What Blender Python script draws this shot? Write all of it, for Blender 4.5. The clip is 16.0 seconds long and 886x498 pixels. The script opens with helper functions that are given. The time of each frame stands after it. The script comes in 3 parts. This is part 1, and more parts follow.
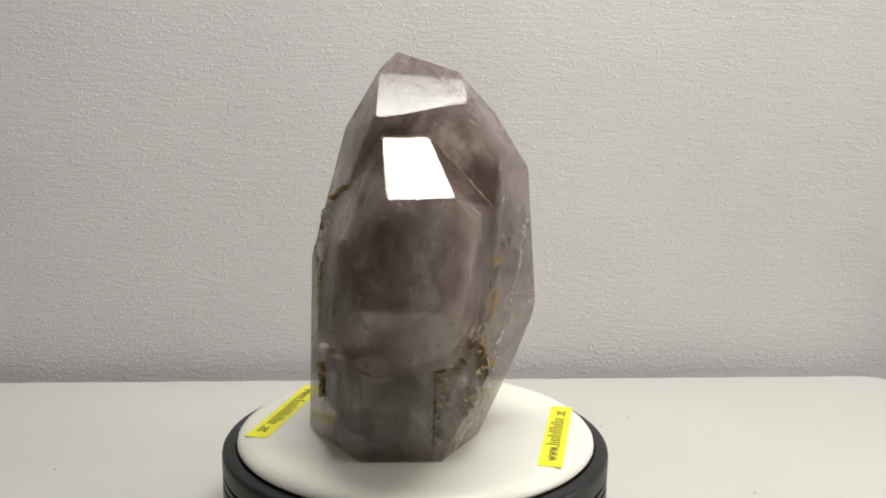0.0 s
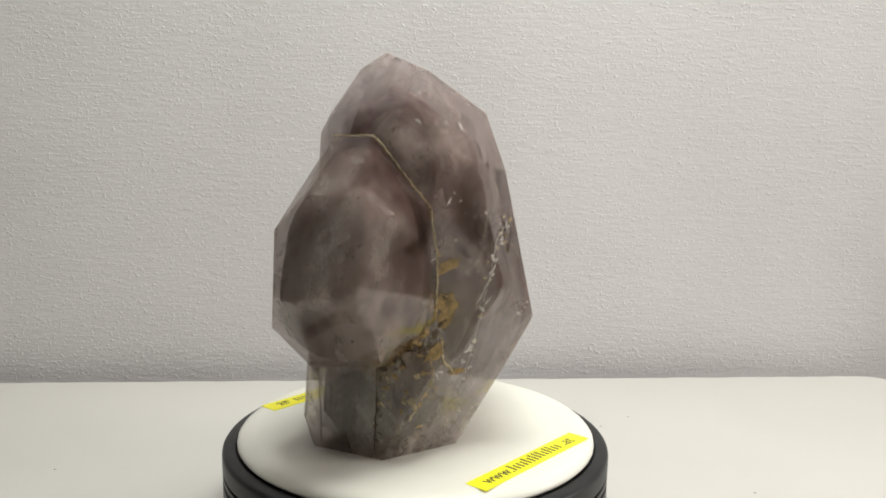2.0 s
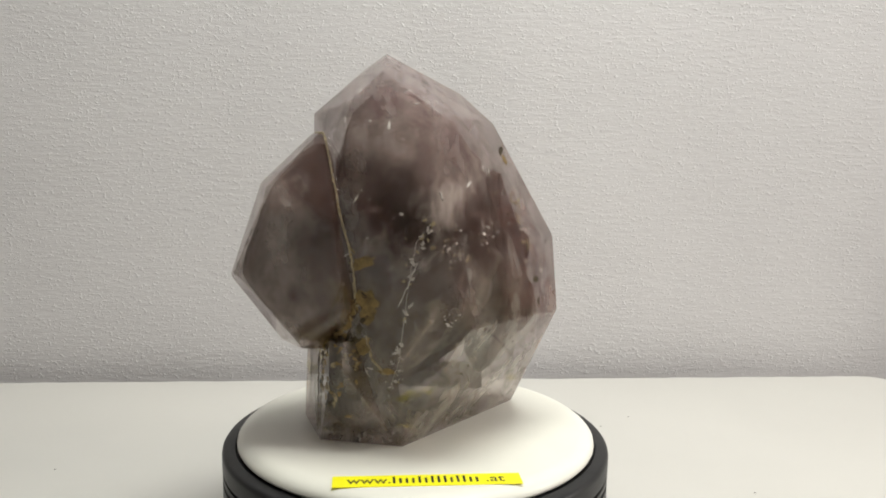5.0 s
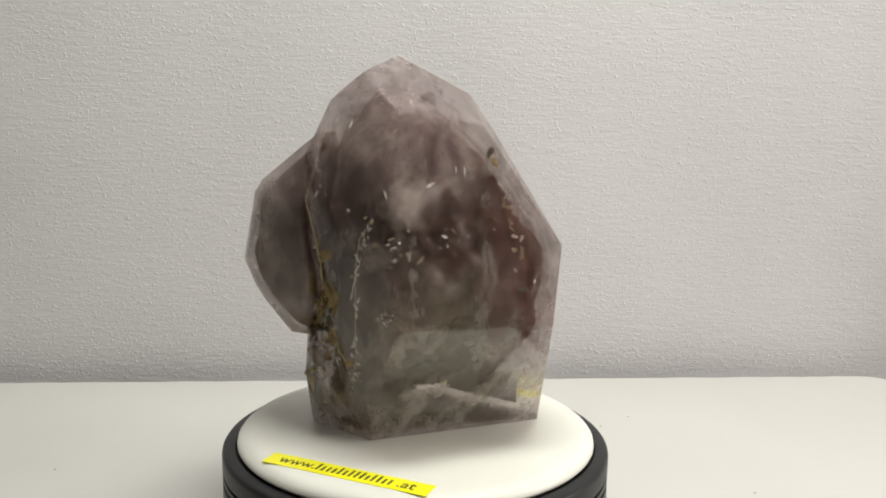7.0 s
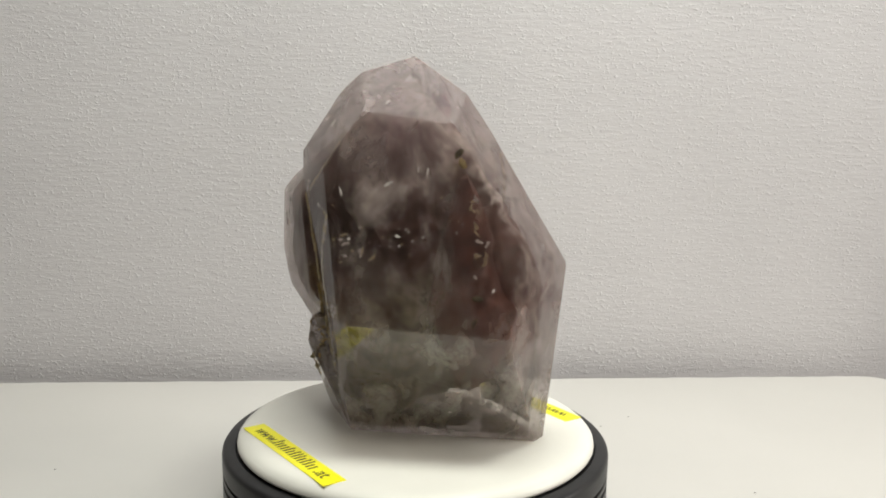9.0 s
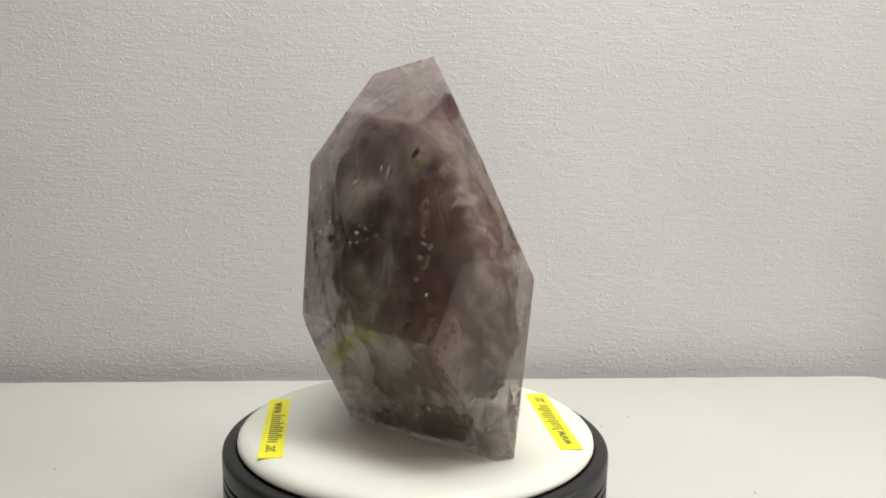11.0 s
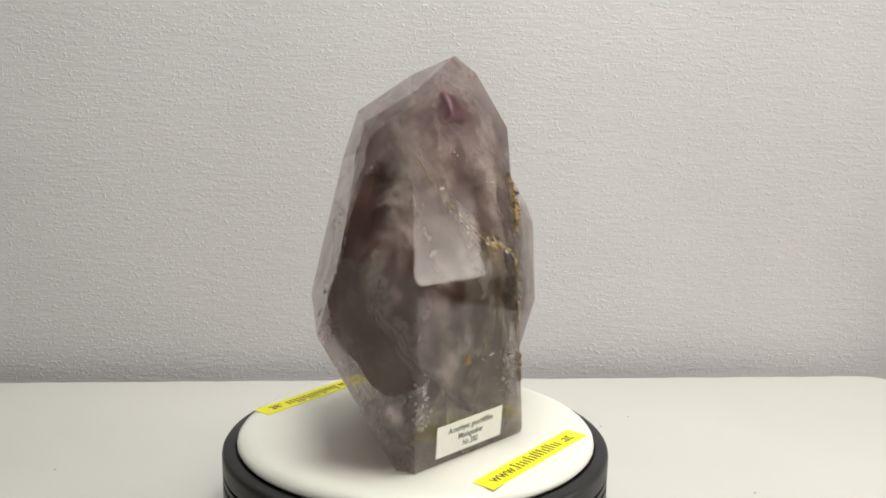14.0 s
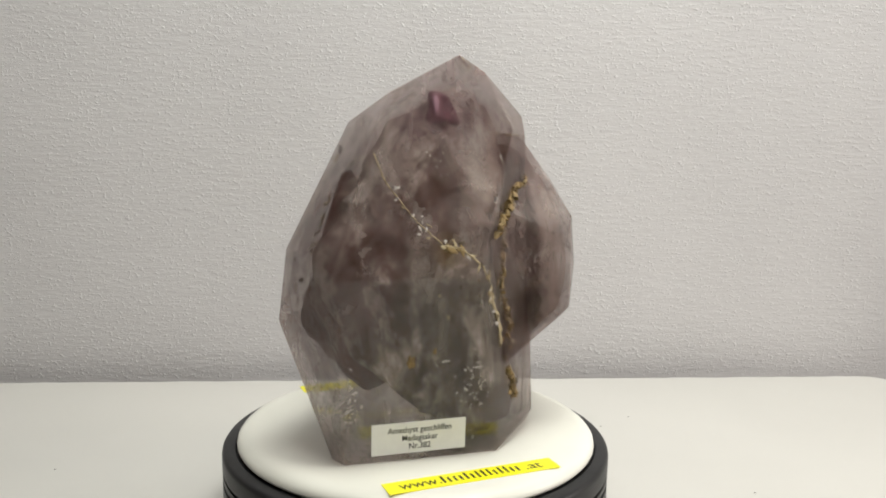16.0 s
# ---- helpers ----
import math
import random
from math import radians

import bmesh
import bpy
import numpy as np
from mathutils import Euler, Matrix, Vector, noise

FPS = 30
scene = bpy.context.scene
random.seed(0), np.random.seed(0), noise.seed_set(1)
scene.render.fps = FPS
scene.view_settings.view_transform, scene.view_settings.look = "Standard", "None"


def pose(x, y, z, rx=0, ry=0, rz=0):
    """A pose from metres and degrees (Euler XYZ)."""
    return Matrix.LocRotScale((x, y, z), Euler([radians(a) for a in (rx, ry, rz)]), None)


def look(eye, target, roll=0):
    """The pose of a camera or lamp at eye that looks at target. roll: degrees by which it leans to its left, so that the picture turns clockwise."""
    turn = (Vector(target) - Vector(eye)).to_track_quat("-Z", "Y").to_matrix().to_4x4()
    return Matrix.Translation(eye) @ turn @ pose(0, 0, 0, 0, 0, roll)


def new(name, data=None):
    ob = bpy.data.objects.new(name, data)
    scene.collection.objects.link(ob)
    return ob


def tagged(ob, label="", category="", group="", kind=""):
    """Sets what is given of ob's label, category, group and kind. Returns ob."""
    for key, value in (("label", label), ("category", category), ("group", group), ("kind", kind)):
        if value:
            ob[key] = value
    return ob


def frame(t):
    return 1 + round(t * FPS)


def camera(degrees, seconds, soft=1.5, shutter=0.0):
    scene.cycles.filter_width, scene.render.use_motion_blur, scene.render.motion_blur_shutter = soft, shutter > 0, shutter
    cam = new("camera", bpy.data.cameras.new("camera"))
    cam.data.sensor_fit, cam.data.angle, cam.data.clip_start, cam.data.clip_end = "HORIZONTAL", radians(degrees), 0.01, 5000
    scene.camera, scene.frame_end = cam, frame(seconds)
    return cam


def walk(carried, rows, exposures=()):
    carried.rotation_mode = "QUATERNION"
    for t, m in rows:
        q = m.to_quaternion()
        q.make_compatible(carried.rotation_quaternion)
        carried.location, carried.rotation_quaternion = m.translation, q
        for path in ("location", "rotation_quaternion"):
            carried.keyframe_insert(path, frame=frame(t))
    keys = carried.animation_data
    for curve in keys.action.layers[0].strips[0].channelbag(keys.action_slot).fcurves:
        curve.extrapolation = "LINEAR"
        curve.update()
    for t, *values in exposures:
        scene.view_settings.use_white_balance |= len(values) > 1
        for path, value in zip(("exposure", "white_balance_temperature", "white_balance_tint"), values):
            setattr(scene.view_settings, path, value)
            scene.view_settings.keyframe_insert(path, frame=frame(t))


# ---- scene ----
from mathutils.bvhtree import BVHTree

# The plate's turning axis is x = y = 0; the table top is z = 0.
PLATE_Z = 0.038          # top of the white plate above the table
RATE = 14.68             # degrees a second, clockwise seen from above
cam = camera(53.78, 16.0, soft=1.9)
EYE = (0.0, -0.3587, PLATE_Z + 0.1335)
_yaw, _pitch = radians(1.594), radians(-9.186)
AIM = (EYE[0] + math.sin(_yaw) * math.cos(_pitch), EYE[1] + math.cos(_yaw) * math.cos(_pitch), EYE[2] + math.sin(_pitch))
STAND = look(EYE, AIM, 1.018)
walk(cam, [(0, STAND), (16, STAND)], [(0, -0.10), (0.6, -0.14), (1.5, 0.0), (16, 0.0)])

# ---- light: a lamp above, a broad lamp to one side, a dim room ----
world = bpy.data.worlds.new("room_dusk")
world.use_nodes = True
world.node_tree.nodes["Background"].inputs["Color"].default_value = (0.9, 0.93, 1.0, 1)
world.node_tree.nodes["Background"].inputs["Strength"].default_value = 0.05
scene.world = world


def area_lamp(name, eye, target, sx, sy, watts, colour, glow, roll=0, spread=180):
    """A soft lamp whose panel glows unevenly from one long edge to the other."""
    d = bpy.data.lights.new(name, "AREA")
    d.shape, d.size, d.size_y, d.energy, d.color = "RECTANGLE", sx, sy, watts, colour
    d.spread = radians(spread)
    d.use_nodes = True
    t = d.node_tree
    geo, split, fade = (t.nodes.new("ShaderNode" + k) for k in ("NewGeometry", "SeparateXYZ", "ValToRGB"))
    t.links.new(geo.outputs["Parametric"], split.inputs[0])
    t.links.new(split.outputs["Y"], fade.inputs["Fac"])
    e = fade.color_ramp.elements
    while len(e) < len(glow):
        e.new(0.5)
    for el, (p, v) in zip(e, glow):
        el.position, el.color = p, (v, v, v, 1)
    t.links.new(fade.outputs["Color"], t.nodes["Emission"].inputs["Strength"])
    ob = new(name, d)
    ob.matrix_world = look(eye, target, roll)
    return ob


area_lamp("lamp_above", (0.105, -0.02, 0.84), (0.105, -0.01, 0), 0.46, 0.23, 8.3, (0.965, 0.98, 0.915), [(0.0, 0.85), (0.5, 1.0), (0.78, 0.75), (1.0, 0.2)])
area_lamp("lamp_side", (0.90, -0.215, 0.41), (0.0, -0.30, 0.11), 0.50, 0.62, 7.0, (1.0, 0.94, 0.87), [(0.0, 0.02), (0.16, 0.25), (0.38, 1.0), (0.58, 0.85), (0.8, 0.35), (1.0, 0.05)], -28, 130)


# ---- materials ----
def material(name):
    m = bpy.data.materials.new(name)
    m.use_nodes = True
    t = m.node_tree
    return m, t, t.nodes["Principled BSDF"]


def node(t, kind, **values):
    n = t.nodes.new(kind)
    for k, v in values.items():
        if k in n.inputs:
            n.inputs[k].default_value = v
    return n


def coords(t, scale=(1, 1, 1)):
    c = t.nodes.new("ShaderNodeTexCoord")
    m = t.nodes.new("ShaderNodeMapping")
    m.inputs["Scale"].default_value = scale
    t.links.new(c.outputs["Object"], m.inputs["Vector"])
    return m.outputs["Vector"]


def noise_tex(t, vec, scale, detail=4.0, rough=0.55, distort=0.0):
    n = node(t, "ShaderNodeTexNoise", Scale=scale, Detail=detail, Roughness=rough, Distortion=distort)
    t.links.new(vec, n.inputs["Vector"])
    return n.outputs["Fac"]


def ramp(t, fac, stops):
    r = t.nodes.new("ShaderNodeValToRGB")
    e = r.color_ramp.elements
    while len(e) < len(stops):
        e.new(0.5)
    for el, (p, c) in zip(e, stops):
        el.position, el.color = p, (*c, 1) if len(c) == 3 else c
    t.links.new(fac, r.inputs["Fac"])
    return r.outputs["Color"]


def bump(t, b, height, strength, distance):
    n = node(t, "ShaderNodeBump", Strength=strength, Distance=distance)
    t.links.new(height, n.inputs["Height"])
    t.links.new(n.outputs["Normal"], b.inputs["Normal"])
    return n


def grey(v):
    return (v, v, v)


def plain(name, colour, rough=0.5, spread=0.06, scale=60.0, relief=0.0, grain=900.0, metal=0.0):
    m, t, b = material(name)
    v = coords(t)
    f = noise_tex(t, v, scale, 5)
    lo = tuple(max(0, c * (1 - spread)) for c in colour)
    hi = tuple(min(1, c * (1 + spread)) for c in colour)
    t.links.new(ramp(t, f, [(0.3, lo), (0.7, hi)]), b.inputs["Base Color"])
    g = noise_tex(t, v, grain, 3)
    t.links.new(ramp(t, g, [(0.3, grey(rough * 0.85)), (0.7, grey(min(1, rough * 1.15)))]), b.inputs["Roughness"])
    b.inputs["Metallic"].default_value = metal
    if relief:
        bump(t, b, g, 0.6, relief)
    return m


def add(t, a, weight, b):
    n = node(t, "ShaderNodeMath")
    n.operation = "MULTIPLY_ADD"
    t.links.new(a, n.inputs[0])
    n.inputs[1].default_value = weight
    t.links.new(b, n.inputs[2])
    return n.outputs[0]


def wallpaper():
    """Painted woodchip: brushed sideways, with small chips standing out here and there."""
    m, t, b = material("woodchip_wallpaper")
    v = coords(t)
    t.links.new(ramp(t, noise_tex(t, v, 7, 5), [(0.3, (0.665, 0.65, 0.66)), (0.7, (0.72, 0.705, 0.715))]), b.inputs["Base Color"])
    b.inputs["Roughness"].default_value = 0.75
    chips = ramp(t, noise_tex(t, coords(t, (0.75, 1, 1)), 620, 1, 0.5, 0.3), [(0.58, grey(0)), (0.76, grey(0.9))])
    brushed = noise_tex(t, coords(t, (0.13, 1, 1)), 620, 3, 0.6, 0.25)
    lumps = noise_tex(t, coords(t, (0.5, 1, 1)), 300, 3, 0.6, 0.2)
    slow = noise_tex(t, coords(t, (0.4, 1, 1)), 90, 3, 0.6)
    height = add(t, brushed, 1.15, add(t, lumps, 1.0, add(t, slow, 1.2, chips)))
    bump(t, b, height, 0.46, 0.0006)
    return m


WALL = wallpaper()
TABLE = plain("white_table_board", (0.60, 0.585, 0.555), 0.42, 0.03, 7.0, 0.00003, 1500)
ROOM = plain("room_paint", (0.60, 0.55, 0.53), 0.9, 0.04, 3.0)
FLOOR = plain("room_floor_boards", (0.25, 0.18, 0.12), 0.6, 0.15, 5.0)
PLATE = plain("cream_white_plastic", (0.78, 0.77, 0.70), 0.38, 0.02, 40.0)
BLACK = plain("black_plastic", (0.012, 0.012, 0.013), 0.42, 0.2, 120.0, 0.00002, 2500)
BLACK.node_tree.nodes["Principled BSDF"].inputs["Specular IOR Level"].default_value = 0.3
YELLOW = plain("yellow_tape", (0.92, 0.86, 0.015), 0.4, 0.05, 90.0)
INK = plain("black_ink", (0.02, 0.02, 0.02), 0.5, 0.1)
PAPER = plain("white_label_paper", (0.80, 0.81, 0.77), 0.6, 0.03, 200.0)
OCHRE = plain("ochre_crust", (0.23, 0.155, 0.06), 0.75, 0.5, 260.0, 0.0006, 900)
TAN = plain("tan_crust", (0.37, 0.30, 0.18), 0.6, 0.35, 300.0, 0.0004, 1200)
# frosty quartz; on the chips the pale colour also carries their glint
FROST = plain("frosty_fracture", (0.50, 0.46, 0.42), 0.12, 0.3, 500.0, 0.0003, 1500)
# dark specks; on pits and grooves the colour stands for shade
SPECK_AND_SHADE = plain("dark_speck_and_pit_shade", (0.045, 0.03, 0.012), 0.8, 0.6, 300.0, 0.0006, 900)
DUST = plain("dark_speck", (0.08, 0.07, 0.06), 0.8, 0.2)


def zone(t, centre, radius):
    """1 at a place in the stone (mm), falling to 0 at the radius, with a ragged border."""
    c = t.nodes.new("ShaderNodeTexCoord")
    wob = node(t, "ShaderNodeTexNoise", Scale=38.0, Detail=5.0, Roughness=0.6)
    t.links.new(c.outputs["Object"], wob.inputs["Vector"])
    off = t.nodes.new("ShaderNodeVectorMath")
    off.operation = "MULTIPLY_ADD"
    t.links.new(wob.outputs["Color"], off.inputs[0])
    off.inputs[1].default_value = (0.03, 0.03, 0.03)
    t.links.new(c.outputs["Object"], off.inputs[2])
    d = t.nodes.new("ShaderNodeVectorMath")
    d.operation = "DISTANCE"
    t.links.new(off.outputs["Vector"], d.inputs[0])
    d.inputs[1].default_value = tuple(x / 1000 + 0.015 for x in centre)
    r = node(t, "ShaderNodeMapRange")
    r.inputs["From Min"].default_value = radius / 1000
    r.inputs["From Max"].default_value = radius / 1000 * 0.35
    t.links.new(d.outputs["Value"], r.inputs["Value"])
    return r.outputs["Result"]


def blend(t, fac, a, b):
    m = t.nodes.new("ShaderNodeMixRGB")
    t.links.new(fac, m.inputs["Fac"])
    t.links.new(a, m.inputs["Color1"])
    if isinstance(b, tuple):
        m.inputs["Color2"].default_value = (*b, 1)
    else:
        t.links.new(b, m.inputs["Color2"])
    return m.outputs["Color"]


def quartz_colour(t, v, cloud, veil):
    """Smoky mauve stone, pale and greenish at the foot, rusty in one flank, murky under the side crystal."""
    fleck = noise_tex(t, v, 330, 4, 0.6, 0.4)
    col = ramp(t, cloud, [(0.36, (0.052, 0.031, 0.026)), (0.46, (0.145, 0.096, 0.086)), (0.55, (0.235, 0.18, 0.168)), (0.68, (0.40, 0.345, 0.32))])
    col = blend(t, zone(t, (38, -4, 88), 30), col, ramp(t, cloud, [(0.38, (0.038, 0.023, 0.019)), (0.65, (0.13, 0.098, 0.088))]))
    col = blend(t, zone(t, (14, 18, 20), 62), col, ramp(t, veil, [(0.38, (0.30, 0.285, 0.21)), (0.65, (0.58, 0.56, 0.46))]))
    col = blend(t, zone(t, (-2, 50, 50), 26), col, ramp(t, veil, [(0.42, (0.085, 0.036, 0.031)), (0.65, (0.27, 0.18, 0.165))]))
    col = blend(t, zone(t, (16, -34, 22), 36), col, ramp(t, veil, [(0.42, (0.035, 0.026, 0.015)), (0.62, (0.16, 0.13, 0.078))]))
    col = blend(t, zone(t, (-32, 12, 16), 52), col, ramp(t, veil, [(0.42, (0.042, 0.033, 0.020)), (0.52, (0.088, 0.075, 0.050)), (0.64, (0.27, 0.25, 0.19))]))
    col = blend(t, zone(t, (26, -14, 42), 36), col, ramp(t, veil, [(0.40, (0.085, 0.066, 0.045)), (0.64, (0.30, 0.26, 0.19))]))
    col = blend(t, zone(t, (-2, -62, 72), 44), col, ramp(t, veil, [(0.38, (0.14, 0.112, 0.10)), (0.64, (0.34, 0.30, 0.275))]))
    col = blend(t, zone(t, (0, 0, 138), 42), col, ramp(t, veil, [(0.38, (0.13, 0.084, 0.086)), (0.64, (0.37, 0.295, 0.30))]))
    col = blend(t, zone(t, (-16, 1, 136), 10), col, (0.20, 0.105, 0.12))
    col = blend(t, zone(t, (-38, 4, 56), 34), col, ramp(t, veil, [(0.40, (0.070, 0.056, 0.040)), (0.64, (0.25, 0.225, 0.175))]))
    col = blend(t, zone(t, (-6, -44, 18), 24), col, ramp(t, veil, [(0.40, (0.17, 0.17, 0.125)), (0.64, (0.33, 0.33, 0.27))]))
    # a rusty streak down one flank
    for place, size in (((11, 38, 94), 8), ((12, 43, 83), 9), ((12, 48, 72), 10), ((12, 52, 62), 12), ((12, 54, 52), 14)):
        col = blend(t, zone(t, place, size), col, ramp(t, veil, [(0.42, (0.10, 0.036, 0.026)), (0.62, (0.27, 0.14, 0.11))]))
    for place, size in (((11, 29, 112), 6), ((27, -33, 62), 13), ((12, -42, 40), 12), ((-37, 10, 81), 8), ((-41, -20, 26), 9)):
        col = blend(t, zone(t, place, size), col, (0.21, 0.145, 0.05))
    # milky drifts and dark smoke, then pale wisps and a few clustered flecks
    smoke = noise_tex(t, coords(t, (1, 1, 0.75)), 48, 7, 0.62, 1.1)
    tone = t.nodes.new("ShaderNodeMixRGB")
    tone.blend_type = "MULTIPLY"
    tone.inputs["Fac"].default_value = 1.0
    t.links.new(col, tone.inputs["Color1"])
    t.links.new(ramp(t, smoke, [(0.34, (0.54, 0.45, 0.42)), (0.50, (0.95, 0.93, 0.92)), (0.62, (1.0, 1.0, 1.0))]), tone.inputs["Color2"])
    col = tone.outputs["Color"]
    col = blend(t, ramp(t, smoke, [(0.56, grey(0)), (0.72, grey(0.55))]), col, (0.40, 0.36, 0.33))
    col = blend(t, ramp(t, veil, [(0.56, grey(0)), (0.66, grey(0.55))]), col, (0.42, 0.385, 0.35))
    patchy = node(t, "ShaderNodeMath")
    patchy.operation = "MULTIPLY"
    t.links.new(ramp(t, fleck, [(0.62, grey(0)), (0.68, grey(1))]), patchy.inputs[0])
    t.links.new(ramp(t, noise_tex(t, v, 33, 3, 0.6), [(0.52, grey(0)), (0.62, grey(0.7))]), patchy.inputs[1])
    return blend(t, patchy.outputs[0], col, (0.55, 0.51, 0.47))


def clouds(t):
    v = coords(t)
    return v, noise_tex(t, v, 20, 4, 0.55, 0.2), noise_tex(t, coords(t, (1, 1, 0.6)), 75, 10, 0.74, 0.3)


def quartz(name):
    """Polished quartz: mostly clear, so that the clouds inside show, with a thin share of milky stone."""
    m, t, b = material(name)
    v, cloud, veil = clouds(t)
    t.links.new(quartz_colour(t, v, cloud, veil), b.inputs["Base Color"])
    b.inputs["IOR"].default_value = 1.544
    rough = ramp(t, noise_tex(t, v, 500, 3), [(0.4, grey(0.02)), (0.75, grey(0.05))])
    t.links.new(rough, b.inputs["Roughness"])
    b.subsurface_method = "RANDOM_WALK"
    b.inputs["Subsurface Weight"].default_value = 1.0
    b.inputs["Subsurface Radius"].default_value = (1.0, 0.85, 0.8)
    b.inputs["Subsurface Scale"].default_value = 0.007
    glass = node(t, "ShaderNodeBsdfGlass", IOR=1.544)
    glass.inputs["Color"].default_value = (0.90, 0.85, 0.83, 1)
    t.links.new(rough, glass.inputs["Roughness"])
    clear = node(t, "ShaderNodeBsdfTransparent")
    clear.inputs["Color"].default_value = (0.93, 0.89, 0.88, 1)
    see = t.nodes.new("ShaderNodeMixShader")
    see.inputs[0].default_value = 0.66
    t.links.new(glass.outputs[0], see.inputs[1])
    gloss = node(t, "ShaderNodeBsdfAnisotropic", Roughness=0.03)
    gloss.inputs["Color"].default_value = (0.06, 0.06, 0.06, 1)
    both = t.nodes.new("ShaderNodeAddShader")
    t.links.new(clear.outputs[0], both.inputs[0])
    t.links.new(gloss.outputs[0], both.inputs[1])
    t.links.new(both.outputs[0], see.inputs[2])
    milk = ramp(t, veil, [(0.42, grey(0.13)), (0.62, grey(0.48))])
    milk = blend(t, zone(t, (14, -36, 20), 36), milk, (0.6, 0.6, 0.6))
    mix = t.nodes.new("ShaderNodeMixShader")
    t.links.new(milk, mix.inputs[0])
    t.links.new(see.outputs[0], mix.inputs[1])
    t.links.new(b.outputs[0], mix.inputs[2])
    t.links.new(mix.outputs[0], t.nodes["Material Output"].inputs["Surface"])
    return m


def inner_cloud(name, contrast=1.0):
    """The smoky body inside the stone."""
    m, t, b = material(name)
    v, cloud, veil = clouds(t)
    col = quartz_colour(t, v, cloud, veil)
    drift = noise_tex(t, coords(t, (1, 1, 0.7)), 40, 8, 0.68, 0.35)
    col = blend(t, ramp(t, drift, [(0.50, grey(0)), (0.62, grey(0.8 * contrast))]), col, (0.66, 0.61, 0.56))
    col = blend(t, ramp(t, drift, [(0.40, grey(0.8 * contrast)), (0.48, grey(0))]), col, (0.045, 0.026, 0.02))
    t.links.new(col, b.inputs["Base Color"])
    b.inputs["Roughness"].default_value = 1.0
    b.inputs["Specular IOR Level"].default_value = 0.0
    return m


def inner_veil(name):
    """Thin milky wisps that let the light through between them."""
    m, t, b = material(name)
    v, cloud, veil = clouds(t)
    t.links.new(blend(t, ramp(t, veil, [(0.3, grey(0.3)), (0.7, grey(0.6))]), quartz_colour(t, v, cloud, veil), (0.60, 0.55, 0.50)), b.inputs["Base Color"])
    b.inputs["Roughness"].default_value = 1.0
    b.inputs["Specular IOR Level"].default_value = 0.0
    wisps = noise_tex(t, coords(t, (1, 1, 0.7)), 60, 7, 0.65, 0.8)
    t.links.new(ramp(t, wisps, [(0.44, grey(0.01)), (0.64, grey(0.34))]), b.inputs["Alpha"])
    return m


SMOKE = inner_cloud("smoky_cloud")
PALE_SMOKE = inner_cloud("pale_smoky_cloud", 0.4)
WISP = inner_veil("milky_wisps")
VIOLET = plain("violet_spot", (0.19, 0.10, 0.125), 0.9, 0.5, 150.0)
RUST = plain("rusty_phantom", (0.095, 0.042, 0.032), 0.9, 0.6, 110.0, 0.0008, 300)
AMETHYST = quartz("amethyst_quartz")


# ---- building helpers ----
def part(name, bm, mat, parent=None, label="", smooth=False):
    me = bpy.data.meshes.new(name)
    bm.normal_update()
    bm.to_mesh(me)
    bm.free()
    for p in me.polygons:
        p.use_smooth = smooth
    if smooth:
        me.set_sharp_from_angle(angle=radians(32))
    me.materials.append(mat)
    ob = new(name, me)
    ob.parent = parent
    if label:
        tagged(ob, label)
    return ob


def box(x0, x1, y0, y1, z0, z1, bevel=0.0, seg=2):
    bm = bmesh.new()
    bmesh.ops.create_cube(bm, size=1)
    bmesh.ops.scale(bm, vec=(x1 - x0, y1 - y0, z1 - z0), verts=bm.verts)
    bmesh.ops.translate(bm, vec=((x0 + x1) / 2, (y0 + y1) / 2, (z0 + z1) / 2), verts=bm.verts)
    if bevel:
        bmesh.ops.bevel(bm, geom=bm.edges[:], offset=bevel, segments=seg, affect="EDGES")
    return bm


def lathe(profile, steps=160):
    """A solid of revolution about z from (radius, z) pairs, closed along the axis."""
    bm = bmesh.new()
    rings = []
    for r, z in profile:
        if r <= 0:
            rings.append([bm.verts.new((0, 0, z))])
        else:
            rings.append([bm.verts.new((r * math.cos(2 * math.pi * i / steps), r * math.sin(2 * math.pi * i / steps), z)) for i in range(steps)])
    for a, b in zip(rings, rings[1:]):
        for i in range(steps):
            j = (i + 1) % steps
            if len(a) == 1:
                bm.faces.new((a[0], b[j], b[i]))
            elif len(b) == 1:
                bm.faces.new((a[i], a[j], b[0]))
            else:
                bm.faces.new((a[i], a[j], b[j], b[i]))
    bmesh.ops.recalc_face_normals(bm, faces=bm.faces)
    return bm


def facet_normal(az, el):
    a, e = radians(az), radians(el)
    return Vector((math.cos(a) * math.cos(e), math.sin(a) * math.cos(e), math.sin(e)))


